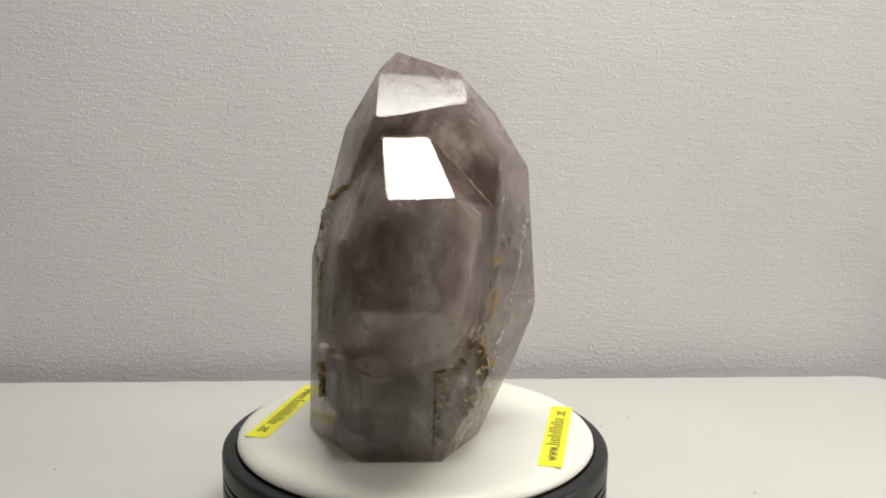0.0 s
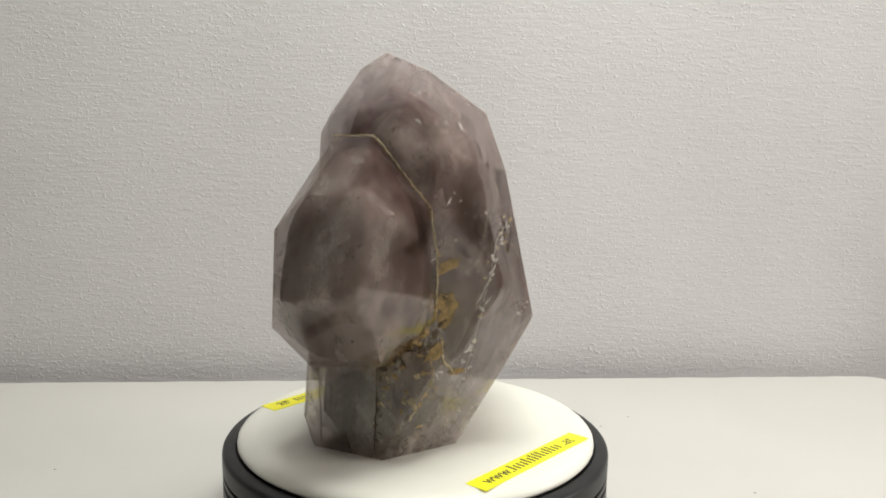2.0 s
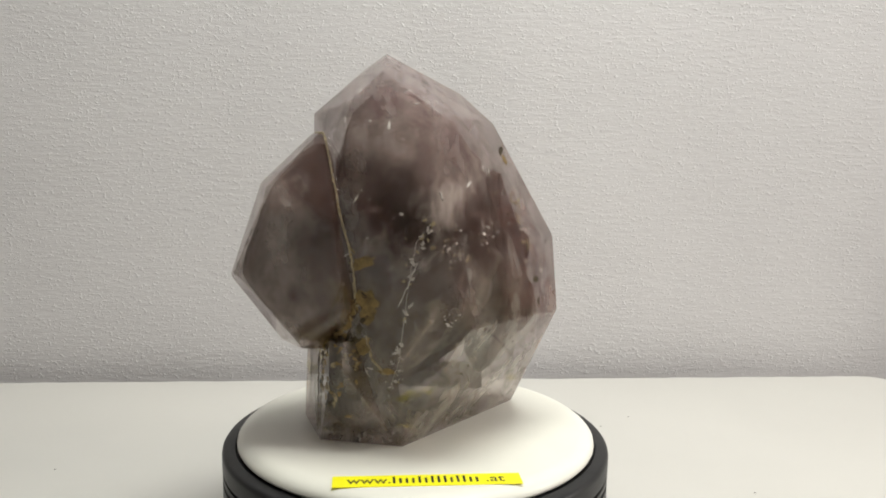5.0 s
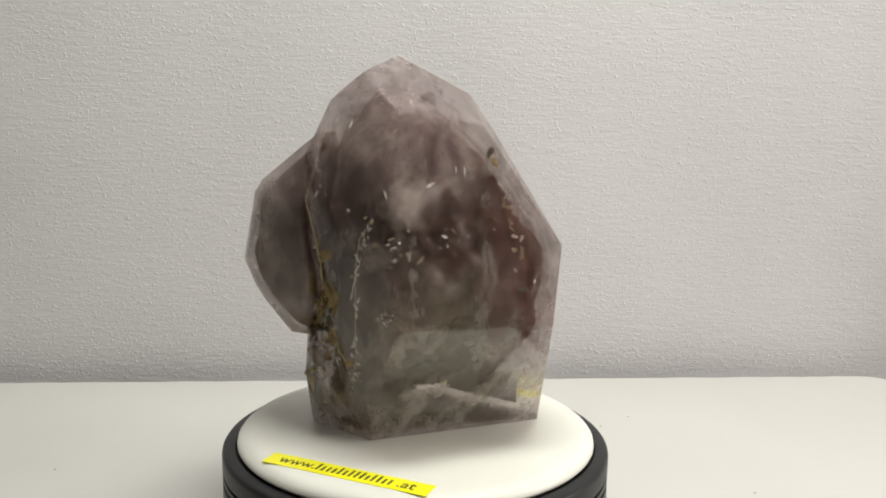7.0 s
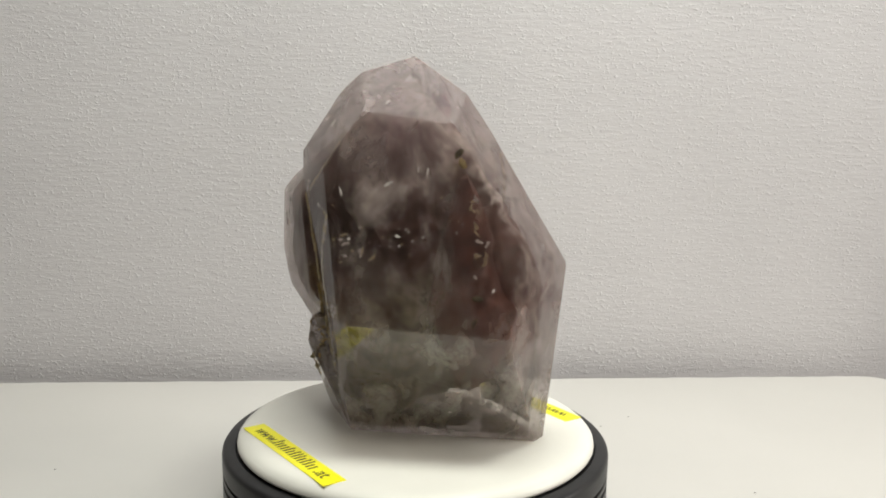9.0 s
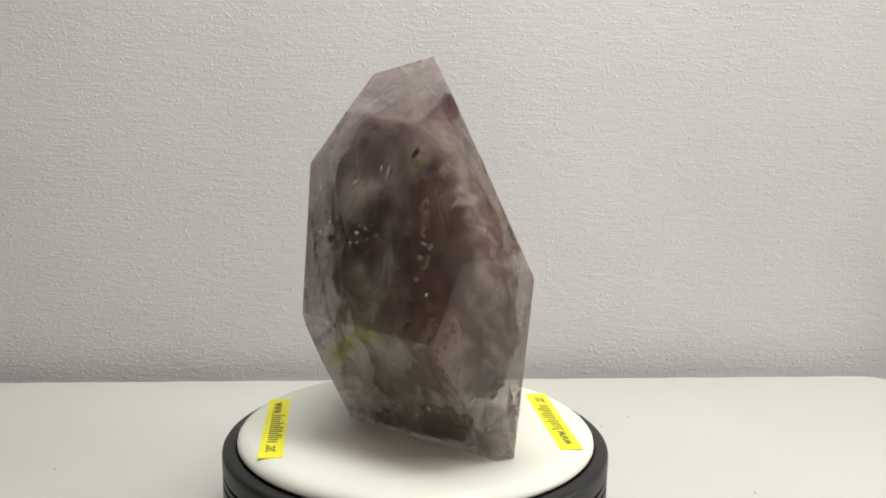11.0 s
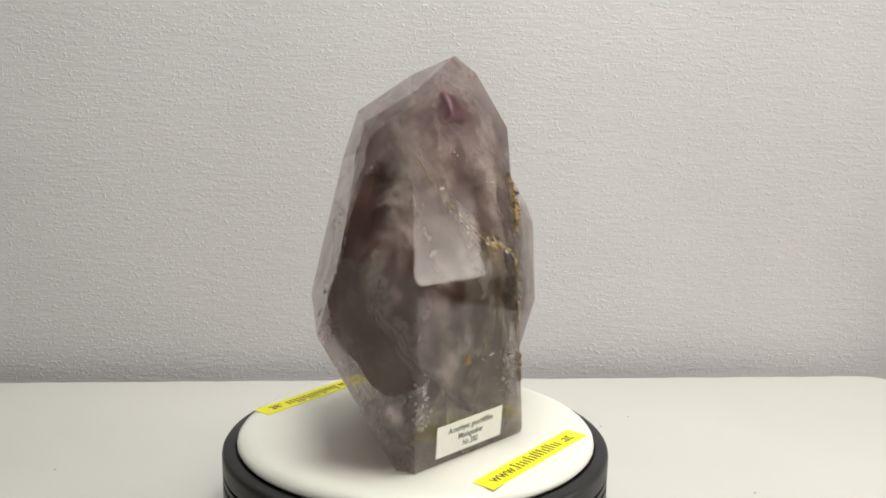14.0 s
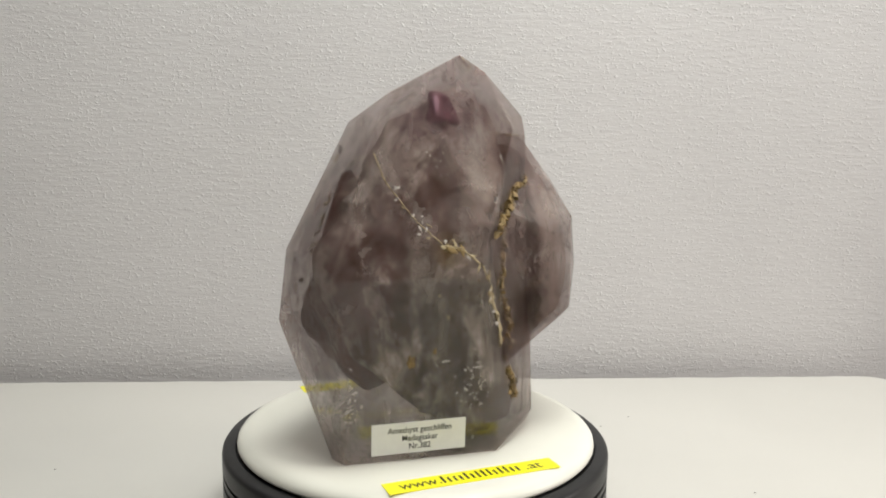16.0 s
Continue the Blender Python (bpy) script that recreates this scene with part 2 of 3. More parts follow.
def cut_stone(facets, bevel, rounded=0.0):
    """A stone ground from a block: each facet is its azimuth, its elevation and its distance from the foot of the axis in mm."""
    bm = box(-0.12, 0.12, -0.12, 0.12, 0.0003, 0.2)
    for az, el, d in facets:
        n = facet_normal(az, el)
        cut = bmesh.ops.bisect_plane(bm, geom=bm.verts[:] + bm.edges[:] + bm.faces[:], dist=1e-6, plane_co=n * (d / 1000), plane_no=n, clear_outer=True)
        edges = [e for e in cut["geom_cut"] if isinstance(e, bmesh.types.BMEdge)]
        if len(edges) > 2:
            bmesh.ops.edgenet_fill(bm, edges=edges)
    bmesh.ops.remove_doubles(bm, verts=bm.verts, dist=0.0004)
    bmesh.ops.dissolve_degenerate(bm, edges=bm.edges, dist=0.0002)
    bmesh.ops.recalc_face_normals(bm, faces=bm.faces)
    soft = [e for e in bm.edges if len(e.link_faces) == 2 and e.calc_face_angle(0) < radians(27)]
    if soft and rounded:
        bmesh.ops.bevel(bm, geom=soft, offset=rounded, segments=5, affect="EDGES", clamp_overlap=True)
    crisp = [e for e in bm.edges if len(e.link_faces) == 2 and e.calc_face_angle(0) >= radians(27)]
    if bevel:
        bmesh.ops.bevel(bm, geom=crisp, offset=bevel, segments=1, affect="EDGES", clamp_overlap=True)
    return bm


def lettering(name, text, size, mat, parent, m, align="CENTER", thick=0.00004, squeeze=1.0, bold=0.0):
    cu = bpy.data.curves.new(name, "FONT")
    cu.body, cu.size, cu.align_x, cu.extrude, cu.offset = text, 1.0, align, thick / size, bold / size
    tmp = bpy.data.objects.new(name, cu)
    scene.collection.objects.link(tmp)
    me = bpy.data.meshes.new_from_object(tmp.evaluated_get(bpy.context.evaluated_depsgraph_get()))
    bpy.data.objects.remove(tmp)
    me.transform(m @ Matrix.Diagonal((squeeze * size, size, size, 1)))
    me.materials.clear()
    me.materials.append(mat)
    ob = new(name, me)
    ob.parent = parent
    return ob


# ---- the room and the table ----
WALL_TURN = radians(3.18)


def along_wall(x, y, z=0.0):
    """A place by its way along the wall's foot and in front of it (y < 0)."""
    c, s = math.cos(WALL_TURN), math.sin(WALL_TURN)
    return Vector((c * x - s * y, 0.182 + s * x + c * y, z))


def in_wall_frame(bm):
    for v in bm.verts:
        v.co = along_wall(v.co.x, v.co.y, v.co.z)
    return bm


tagged(part("wall_north", in_wall_frame(box(-1.6, 1.6, 0.014, 0.1, -0.75, 1.8)), WALL), "off-white wall with rough woodchip wallpaper", "wall", kind="structure")
tagged(part("wall_south", in_wall_frame(box(-1.6, 1.6, -2.6, -2.5, -0.75, 1.8)), ROOM), "plain off-white room wall", "wall", kind="structure")
tagged(part("wall_west", in_wall_frame(box(-1.7, -1.6, -2.6, 0.1, -0.75, 1.8)), ROOM), "plain off-white room wall", "wall", kind="structure")
tagged(part("wall_east", in_wall_frame(box(1.6, 1.7, -2.6, 0.1, -0.75, 1.8)), ROOM), "plain off-white room wall", "wall", kind="structure")
tagged(part("floor", in_wall_frame(box(-1.7, 1.7, -2.6, 0.1, -0.85, -0.75)), FLOOR), "dark brown wooden floor", "floor", kind="structure")
tagged(part("ceiling", in_wall_frame(box(-1.7, 1.7, -2.6, 0.1, 1.8, 1.9)), ROOM), "plain off-white ceiling", "ceiling", kind="structure")

table = tagged(new("table"), "white-topped table pushed against the wall", "table")


def slab(x0, x1, y0, y1, z0, z1, radius, steps=8):
    """A board with rounded corners and a slightly uneven rim."""
    ring = []
    for cx, cy, a0 in ((x1 - radius, y1 - radius, 0), (x0 + radius, y1 - radius, 90), (x0 + radius, y0 + radius, 180), (x1 - radius, y0 + radius, 270)):
        ring += [(cx + radius * math.cos(radians(a0 + 90 * k / steps)), cy + radius * math.sin(radians(a0 + 90 * k / steps))) for k in range(steps + 1)]
        if a0 == 0:
            n = 240
            a, b = ring[-1], (x0 + radius, y1)
            ring += [(a[0] + (b[0] - a[0]) * k / n, a[1] + 0.0009 * noise.noise(Vector((k * 0.23, 3, 1))) + 0.0005 * noise.noise(Vector((k * 0.9, 7, 2)))) for k in range(1, n)]
    bm = bmesh.new()
    face = bm.faces.new([bm.verts.new((x, y, z0)) for x, y in ring])
    up = bmesh.ops.extrude_face_region(bm, geom=[face])
    bmesh.ops.translate(bm, vec=(0, 0, z1 - z0), verts=[g for g in up["geom"] if isinstance(g, bmesh.types.BMVert)])
    bmesh.ops.recalc_face_normals(bm, faces=bm.faces)
    return bm


part("tabletop", in_wall_frame(slab(-0.9, 0.312, -0.75, -0.004, -0.025, 0.0, 0.018)), TABLE, table)
for lx in (-0.85, 0.26):
    for ly in (-0.70, -0.06):
        part("leg", in_wall_frame(box(lx - 0.02, lx + 0.02, ly - 0.02, ly + 0.02, -0.75, -0.0252)), TABLE, table)

# ---- the turntable ----
turntable = tagged(new("turntable"), "round black motorised turntable with a cream-white plate", "turntable")
turntable.location = (0, 0, PLATE_Z)
zb = -PLATE_Z
part("base", lathe([(0, zb), (0.079, zb), (0.0812, zb + 0.002), (0.0812, -0.0262), (0.0788, -0.0258), (0.0788, -0.0248), (0.0812, -0.0244), (0.0812, -0.0192), (0.0786, -0.0188), (0.0786, -0.0177), (0.0812, -0.0173),
                    (0.0812, -0.0151), (0.0790, -0.0148), (0.0790, -0.0138), (0.0813, -0.0135), (0.0813, -0.0078), (0.0811, -0.0068), (0.0805, -0.0060), (0.0796, -0.0056), (0.0760, -0.0054), (0.0752, -0.0064), (0, -0.0064)], 220),
     BLACK, turntable, "black grooved plastic base", True)
plate = part("plate", lathe([(0, -0.0055), (0.0735, -0.0055), (0.0748, -0.0050), (0.0752, -0.0042), (0.0750, -0.0031), (0.0742, -0.0020), (0.0730, -0.0011), (0.0715, -0.0005), (0.0695, -0.0001), (0.0680, 0), (0, 0)]), PLATE, turntable, "smooth cream-white plastic plate", True)


# ---- yellow stickers ----
def sticker(turn):
    """A strip of tape along the plate's edge, its writing facing the axis."""
    ob = tagged(new("sticker"), "strip of yellow tape with black printed web address on the plate", "sticker", "stickers on the plate")
    part("tape", box(-0.0343, 0.0343, -0.0047, 0.0047, 0.00003, 0.00022), YELLOW, ob)
    for k, tall in enumerate((1, 0, 0, 0, 1, 0, 1, 1, 1, 0, 1, 1, 0, 0)):
        x0, h = -0.0128 + k * 0.00232, 0.0054 if tall else 0.0040
        part("print_bar", box(x0 + 0.0003, x0 + 0.0012, -0.0022, -0.0022 + h, 0.00022, 0.00030), INK, ob)
    lettering("lettering", "www.", 0.0078, INK, ob, Matrix.Translation((-0.0290, -0.0022, 0.00026)), "LEFT", squeeze=0.86)
    lettering("lettering", ".at", 0.0078, INK, ob, Matrix.Translation((0.0210, -0.0022, 0.00026)), "LEFT", squeeze=0.95)
    return ob


STICKER_AT = [pose(58.2, -13.0, 0.0, 0, 0, 77.2), pose(-57.3, 14.4, 0.0, 0, 0, -103.5)]
stickers = [sticker(0), sticker(1)]

# ---- the amethyst ----
MAIN = [(-87, 49, 124.3), (44, 57, 121.5), (-15, 35, 99.8), (-40, 33, 102.3), (-79, 22, 83.5), (160.5, 25, 69.7), (-150, 31, 96.4), (-27, -1, 41.4), (35, 14, 54.8),
        (46, 34, 94.2), (91, 34, 93.6), (105, 31, 90.0), (160, -4, 38.6), (-157, 4, 44.5), (-124, 2, 46.9), (-88, 0, 40.2),
        (-36, -8, 31.1), (-28, -17, 27.5), (33, -30, 12.1), (96, -5, 51.2), (-149, -31, 35.5)]
SIDE = [(90, 0, 0.0), (-173, 2, 42.8), (-77, -37, 18.1), (-91, 20, 94.8), (-108, 16, 89.0), (-23, -3, 36.8), (-162, 28, 80.4), (-156, 4, 55.4), (-24, 41, 95.6), (49, 13, 9.0),
        (-93, 47, 118.4), (-32, -81, -33.4), (42, -31, -32.0), (-145, -48, 2.2), (-110, -30, 30.7), (123, 47, 71.7), (28, 40, 66.3), (-141, 2, 62.2),
        (30, 4, 9.5), (-135, 34, 100.9), (-20, -26, 9.6), (0, -40, -15.2), (94, 69, 99.6), (-62, 7, 76.7), (-56, -16, 44.3)]
FOOT = [(160, -4, 38.7), (-88, 2, 43.7), (-124, 2, 48.6), (-28, -21.6, 26.8), (-62, 4, 49.0), (25, 12, 16.0), (-149, -31, 35.5), (33, -30, 12.0), (90, 0, 0.0), (-157, 4, 44.4), (-70, 60, 62.0), (0, 90, 44.5)]


crystal = tagged(new("amethyst"), "polished smoky mauve amethyst with a smaller crystal grown on its flank", "crystal")
main = part("main_crystal", cut_stone(MAIN, 0, 0.0007), AMETHYST, crystal, "large faceted cloudy amethyst point")
side = part("side_crystal", cut_stone(SIDE, 0, 0.003), AMETHYST, crystal, "smaller faceted amethyst point grown on the flank")


def stone_boolean(ob, other, way):
    """Joins another stone to ob, or takes it away from ob."""
    core = part("core", other, AMETHYST)
    cut = ob.modifiers.new("grown_on", "BOOLEAN")
    cut.operation, cut.object, cut.solver = way, core, "EXACT"
    me = bpy.data.meshes.new_from_object(ob.evaluated_get(bpy.context.evaluated_depsgraph_get()))
    ob.modifiers.clear()
    ob.data = me
    bpy.data.objects.remove(core)


def core_of(facets):
    return cut_stone([(a, e, d - 0.25) for a, e, d in facets], 0)


stone_boolean(main, cut_stone(FOOT, 0.0012), "UNION")
stone_boolean(side, core_of(MAIN), "DIFFERENCE")
stone_boolean(side, core_of(FOOT), "DIFFERENCE")


def inner_body(name, facets, centre, depth, deeper, mat, label, ripple, seed, rounding=0.004):
    """A lumpy cloud that follows the facets at a depth under them."""
    c = Vector(centre) / 1000
    planes = [(facet_normal(a, e), (d - deeper.get((a, e), depth)) / 1000) for a, e, d in facets] + [(Vector((0, 0, -1)), -0.003)]
    planes = [(n, max(0.002, d - n.dot(c))) for n, d in planes]
    bm = bmesh.new()
    bmesh.ops.create_icosphere(bm, subdivisions=5, radius=1)
    for v in bm.verts:
        w = v.co.normalized()
        reach = -rounding * math.log(sum(math.exp(-d / n.dot(w) / rounding) for n, d in planes if n.dot(w) > 0.02))
        p = c + w * reach
        lump = noise.noise(p * 70 + Vector((seed, 0, 0))) + 0.5 * noise.noise(p * 190 + Vector((0, seed, 0)))
        v.co = c + w * max(0.001, reach + ripple / 1000 * (lump - 0.5))
    return part(name, bm, mat, crystal, label, True)


OPEN_FOOT = {(33, -30): 13, (46, 34): 9, (91, 34): 6, (105, 31): 5, (160, -4): 2.5, (160.5, 25): 3, (96, -5): 3, (-149, -31): 3, (-157, 4): 3}
inner_body("smoky_cloud", MAIN + [(42, -45, -12.0)], (0, 0, 75), 5.5, OPEN_FOOT, SMOKE, "smoky brown cloud inside the large crystal", 4.0, 3)
inner_body("milky_veil", MAIN, (0, 0, 75), 3.2, {(33, -30): 7}, WISP, "thin milky wisps inside the large crystal", 2.5, 8)
inner_body("milky_cloud", FOOT, (0, -22, 20), 5.0, {(25, 12): 18}, SMOKE, "murky greenish cloud inside the foot", 3.0, 15)
NECK = [(90, 0, -36.0)]
inner_body("smoky_cloud", SIDE + NECK, (2, -56, 80), 2.0, {(30, 4): 2, (49, 13): 2, (123, 47): 2, (28, 40): 2, (90, 0): 0}, PALE_SMOKE, "smoky brown cloud inside the side crystal", 1.0, 5, 0.002)
SPOT = Vector((-11.5, -1, 134))
inner_body("violet_spot", [(a, e, facet_normal(a, e).dot(SPOT) + r) for a, e, r in ((0, 0, 3), (90, 10, 5), (180, 20, 3.5), (-90, 10, 5), (160, 45, 4.5), (160, -40, 7), (-20, 60, 6))], SPOT, 0.0, {}, VIOLET, "violet-red spot inside the tip", 2.0, 21, 0.001)
# a rusty older crystal shape under one flank
PHANTOM = [(100, 16, 62.5), (55, 16, 60.0), (150, 20, 47.0), (10, 18, 47.0), (-90, 0, -26.0), (80, -40, 9.0), (20, -30, 2.0), (130, -30, 14.0)]
inner_body("rusty_phantom", PHANTOM, (9, 40, 56), 0.0, {}, RUST, "rusty red ghost crystal inside the stone", 2.5, 11, 0.0022)

SKIN = BVHTree.FromPolygons([v.co for v in main.data.vertices], [p.vertices for p in main.data.polygons])


def on_skin(p):
    co, no, _, _ = SKIN.find_nearest(Vector(p) / 1000)
    return co, no


def crust(name, path, width, mat, label, seed, snap=True):
    """A lumpy mineral seam along a line of places in mm on the stone."""
    rnd = random.Random(seed)
    pts = []
    for a, b in zip(path, path[1:]):
        n = max(2, int((Vector(b) - Vector(a)).length / 1.1))
        pts += [Vector(a).lerp(Vector(b), k / n) for k in range(n)]
    pts.append(Vector(path[-1]))
    pts = [on_skin(p)[0] if snap else p / 1000 for p in pts]
    bm, prev = bmesh.new(), None
    for k, p in enumerate(pts):
        d = (pts[min(k + 1, len(pts) - 1)] - pts[max(k - 1, 0)])
        d = d.normalized() if d.length > 1e-7 else Vector((0, 0, 1))
        u = d.orthogonal().normalized()
        v = d.cross(u)
        p = p + Vector((rnd.uniform(-1, 1), rnd.uniform(-1, 1), rnd.uniform(-1, 1))) * width * 0.28
        taper = 0.35 if k in (0, len(pts) - 1) else 1.0
        ring = []
        for q in range(7):
            a = 2 * math.pi * q / 7
            r = width * taper * rnd.uniform(0.35, 1.15) * 0.5
            ring.append(bm.verts.new(p + u * (r * math.cos(a)) + v * (r * math.sin(a))))
        if prev:
            for q in range(7):
                bm.faces.new((prev[q], prev[(q + 1) % 7], ring[(q + 1) % 7], ring[q]))
        else:
            bm.faces.new(list(reversed(ring)))
        prev = ring
    bm.faces.new(prev)
    bmesh.ops.recalc_face_normals(bm, faces=bm.faces)
    return part(name, bm, mat, crystal, label)


def flake(name, place, long, wide, mat, seed, label="", sink=0.0, rag=0.3):
    """A thin ragged chip lying in the stone's skin."""
    rnd = random.Random(seed)
    co, no = on_skin(place)
    u = no.orthogonal().normalized()
    u.rotate(Matrix.Rotation(rnd.uniform(0, 6.28), 3, no))
    v = no.cross(u)
    n = rnd.randint(13, 17)
    bm, rings = bmesh.new(), []
    rad = [rnd.uniform(rag, 1.1) for _ in range(n)]
    for h, s in ((-0.0005, 0.7), (0.00002, 1.0), (0.00018, 0.55)):
        rings.append([bm.verts.new(co + no * (h - sink) + (u * math.cos(2 * math.pi * k / n) * long + v * math.sin(2 * math.pi * k / n) * wide) * (rad[k] * s * 0.0005)) for k in range(n)])
    for a, b in zip(rings, rings[1:]):
        for k in range(n):
            bm.faces.new((a[k], a[(k + 1) % n], b[(k + 1) % n], b[k]))
    bm.faces.new(list(reversed(rings[0])))
    bm.faces.new(rings[-1])
    bmesh.ops.recalc_face_normals(bm, faces=bm.faces)
    return part(name, bm, mat, crystal, label)


crust("ochre_seam", [(-14.7, -41, 122.3), (2.8, -41, 123), (6.5, -41, 119.8), (15.5, -42, 110), (22.5, -41, 102.5), (27.3, -40, 97.6)], 0.0011, TAN, "pale tan seam between the two crystals", 3)
crust("ochre_seam", [(27.3, -40, 97.6), (28, -38, 89), (27.4, -35, 80), (26.8, -33.5, 69.6), (25.8, -32.5, 59.6)], 0.0010, TAN, "pale tan seam between the two crystals", 4)
crust("ochre_seam", [(25.8, -32.5, 59.6), (22, -35, 50), (17, -41, 43), (8, -44, 41), (-2, -44, 40)], 0.0026, OCHRE, "rough ochre seam under the side crystal", 5)
crust("ochre_seam", [(-24, -40, 105), (-32.6, -27.3, 102.6), (-35.5, -19, 97), (-37.2, -15.6, 88), (-38, -15.7, 79.6), (-39, -13.5, 73), (-40, -12, 63.5)], 0.0030, OCHRE, "rough ochre seam between the two crystals", 6)
crust("ochre_seam", [(-40, -12, 63.5), (-39.4, -15.7, 57), (-39, -18.8, 51), (-41.5, -18.5, 44)], 0.0030, OCHRE, "rough ochre seam between the two crystals", 7)
crust("ochre_seam", [(-31.5, -24, 101), (-34.4, -20.1, 96.3), (-35.9, -17.0, 93.2), (-37, -13.9, 90.2), (-38, -10.7, 87.2), (-39, -8.1, 84.6)], 0.0034, OCHRE, "rough ochre seam between the two crystals", 27, False)
crust("quartz_ridge", [(-42.5, -3.7, 65.5), (-41.9, -7.2, 58.8), (-41.5, -10.8, 50.3), (-41.6, -12.4, 41)], 0.0018, TAN, "pale yellowish quartz ridge", 8)
crust("healed_crack", [(-35.5, 13.8, 82.7), (-38, 7.7, 81.5), (-42.2, 2.8, 76.3), (-42.1, -4.5, 68)], 0.0010, TAN, "whitish and ochre healed crack", 9)
crust("ochre_seam", [(-41.2, -18.8, 31.8), (-41.5, -21.2, 24.4), (-41.7, -22.8, 18.3)], 0.0036, OCHRE, "rough ochre stain on the foot", 10)
# no groove is cut; two dark strips put its shade in
crust("groove_shade", [(-21, -40.8, 36), (-21, -41.3, 30), (-19.8, -42.2, 12.7), (-18.6, -43.4, 2.2)], 0.0006, SPECK_AND_SHADE, "thin dark strip for the shade of a groove in the foot", 11, False)
crust("groove_shade", [(6.8, -43.2, 36), (6.8, -43.4, 26.5), (6.5, -43.6, 15.5), (6.3, -43.9, 3.2)], 0.0006, SPECK_AND_SHADE, "thin dark strip for the shade of a groove in the foot", 12, False)
crust("quartz_vein", [(43.9, -8.6, 91.9), (41.3, -13.4, 84.6), (40.3, -15, 74), (38.2, -15.9, 63.1), (34.9, -16.7, 47.2), (33, -17.1, 38), (29.1, -19.5, 26.1)], 0.0003, FROST, "thin whitish vein", 21)
crust("quartz_vein", [(-12.9, 30.8, 116.5), (-18.9, 29.1, 105.8), (-28.4, 21.8, 92), (-35.5, 13.8, 82.7)], 0.0006, TAN, "pale tan vein", 22)
crust("quartz_vein", [(41.4, -12.9, 77.6), (39.7, -15.4, 69.5), (35.8, -18.4, 59.7)], 0.0007, FROST, "thin whitish vein", 24)
crust("quartz_vein", [(28, -30, 47), (27, -27, 38), (30, -22, 31)], 0.0012, TAN, "pale tan vein", 25)
crust("quartz_vein", [(22, -33, 36), (18, -37, 26), (16, -38, 18)], 0.0014, TAN, "pale tan vein", 26)


def trail(path, count, size, mats, seed, drift, sink=0.0):
    """Ragged chips strewn along a line on the stone."""
    rnd = random.Random(seed)
    for _ in range(count):
        k = rnd.randrange(len(path) - 1)
        p = Vector(path[k]).lerp(Vector(path[k + 1]), rnd.random()) + Vector((rnd.gauss(0, 1), rnd.gauss(0, 1), rnd.gauss(0, 1))) * drift
        mat = rnd.choice(mats)
        # the dark chips paint in the shade of small holes
        name, label = {OCHRE: ("ochre_patch", "rough ochre patch in the stone"), TAN: ("tan_patch", "pale tan patch in the stone"), SPECK_AND_SHADE: ("pit_shade", "dark brown chip painting the shade of a pit")}.get(mat, ("fracture", "small frosty fracture, its glint put into the pale colour"))
        flake(name, p, size * rnd.uniform(0.4, 1.5), size * rnd.uniform(0.25, 0.8), mat, rnd.randint(0, 99999), label, sink, 0.25)


trail([(-19, 29, 105.8), (-28.4, 21.8, 92), (-35.5, 13.8, 82.7)], 14, 2.6, [FROST, FROST, TAN], 501, 1.0)
trail([(-35.5, 13.8, 82.7), (-38, 7.7, 81.5), (-42.2, 2.8, 76.3), (-42.1, -4.5, 68)], 16, 4.2, [TAN, OCHRE, OCHRE, FROST, SPECK_AND_SHADE], 502, 1.2)
trail([(-42.5, -3.7, 65.5), (-41.9, -7.2, 58.8), (-41.5, -10.8, 50.3), (-41.6, -12.4, 38)], 18, 4.0, [TAN, FROST, FROST, OCHRE], 503, 1.3)
trail([(-38, -15.7, 79.6), (-40, -12, 63.5), (-39, -18.8, 51), (-41.2, -18.8, 31.8), (-41.7, -22.8, 18.3)], 22, 4.2, [OCHRE, OCHRE, SPECK_AND_SHADE, TAN], 504, 1.4)
trail([(43.9, -8.6, 91.9), (40.3, -15, 74), (34.9, -16.7, 47.2), (29.1, -19.5, 26.1)], 34, 3.0, [FROST, FROST, TAN], 505, 1.3)
trail([(25.8, -32.5, 59.6), (22, -35, 50), (17, -41, 43), (8, -44, 38)], 22, 4.5, [OCHRE, OCHRE, SPECK_AND_SHADE, TAN], 506, 1.6)
trail([(-24, -40, 105), (-32.6, -27.3, 102.6), (-35.5, -19, 97), (-38, -15.7, 79.6)], 16, 4.0, [OCHRE, OCHRE, SPECK_AND_SHADE, TAN], 509, 1.2)
trail([(27.3, -40, 97.6), (27.4, -35, 80), (25.8, -32.5, 59.6)], 12, 3.0, [OCHRE, TAN, SPECK_AND_SHADE], 507, 0.8)
# the shaded cavity is put in as a flat dark chip
flake("pit_shade", (10, 29, 116), 5.0, 3.2, SPECK_AND_SHADE, 611, "dark brown chip painting the shade of a pit", rag=0.6)
trail([(24, -32, 46), (20, -36, 30), (15, -40, 16)], 26, 4.6, [OCHRE, TAN, SPECK_AND_SHADE, OCHRE], 510, 3.0)
trail([(14, -42, 38), (8, -44, 26), (7, -44, 6)], 18, 3.0, [OCHRE, SPECK_AND_SHADE, TAN], 508, 1.5)
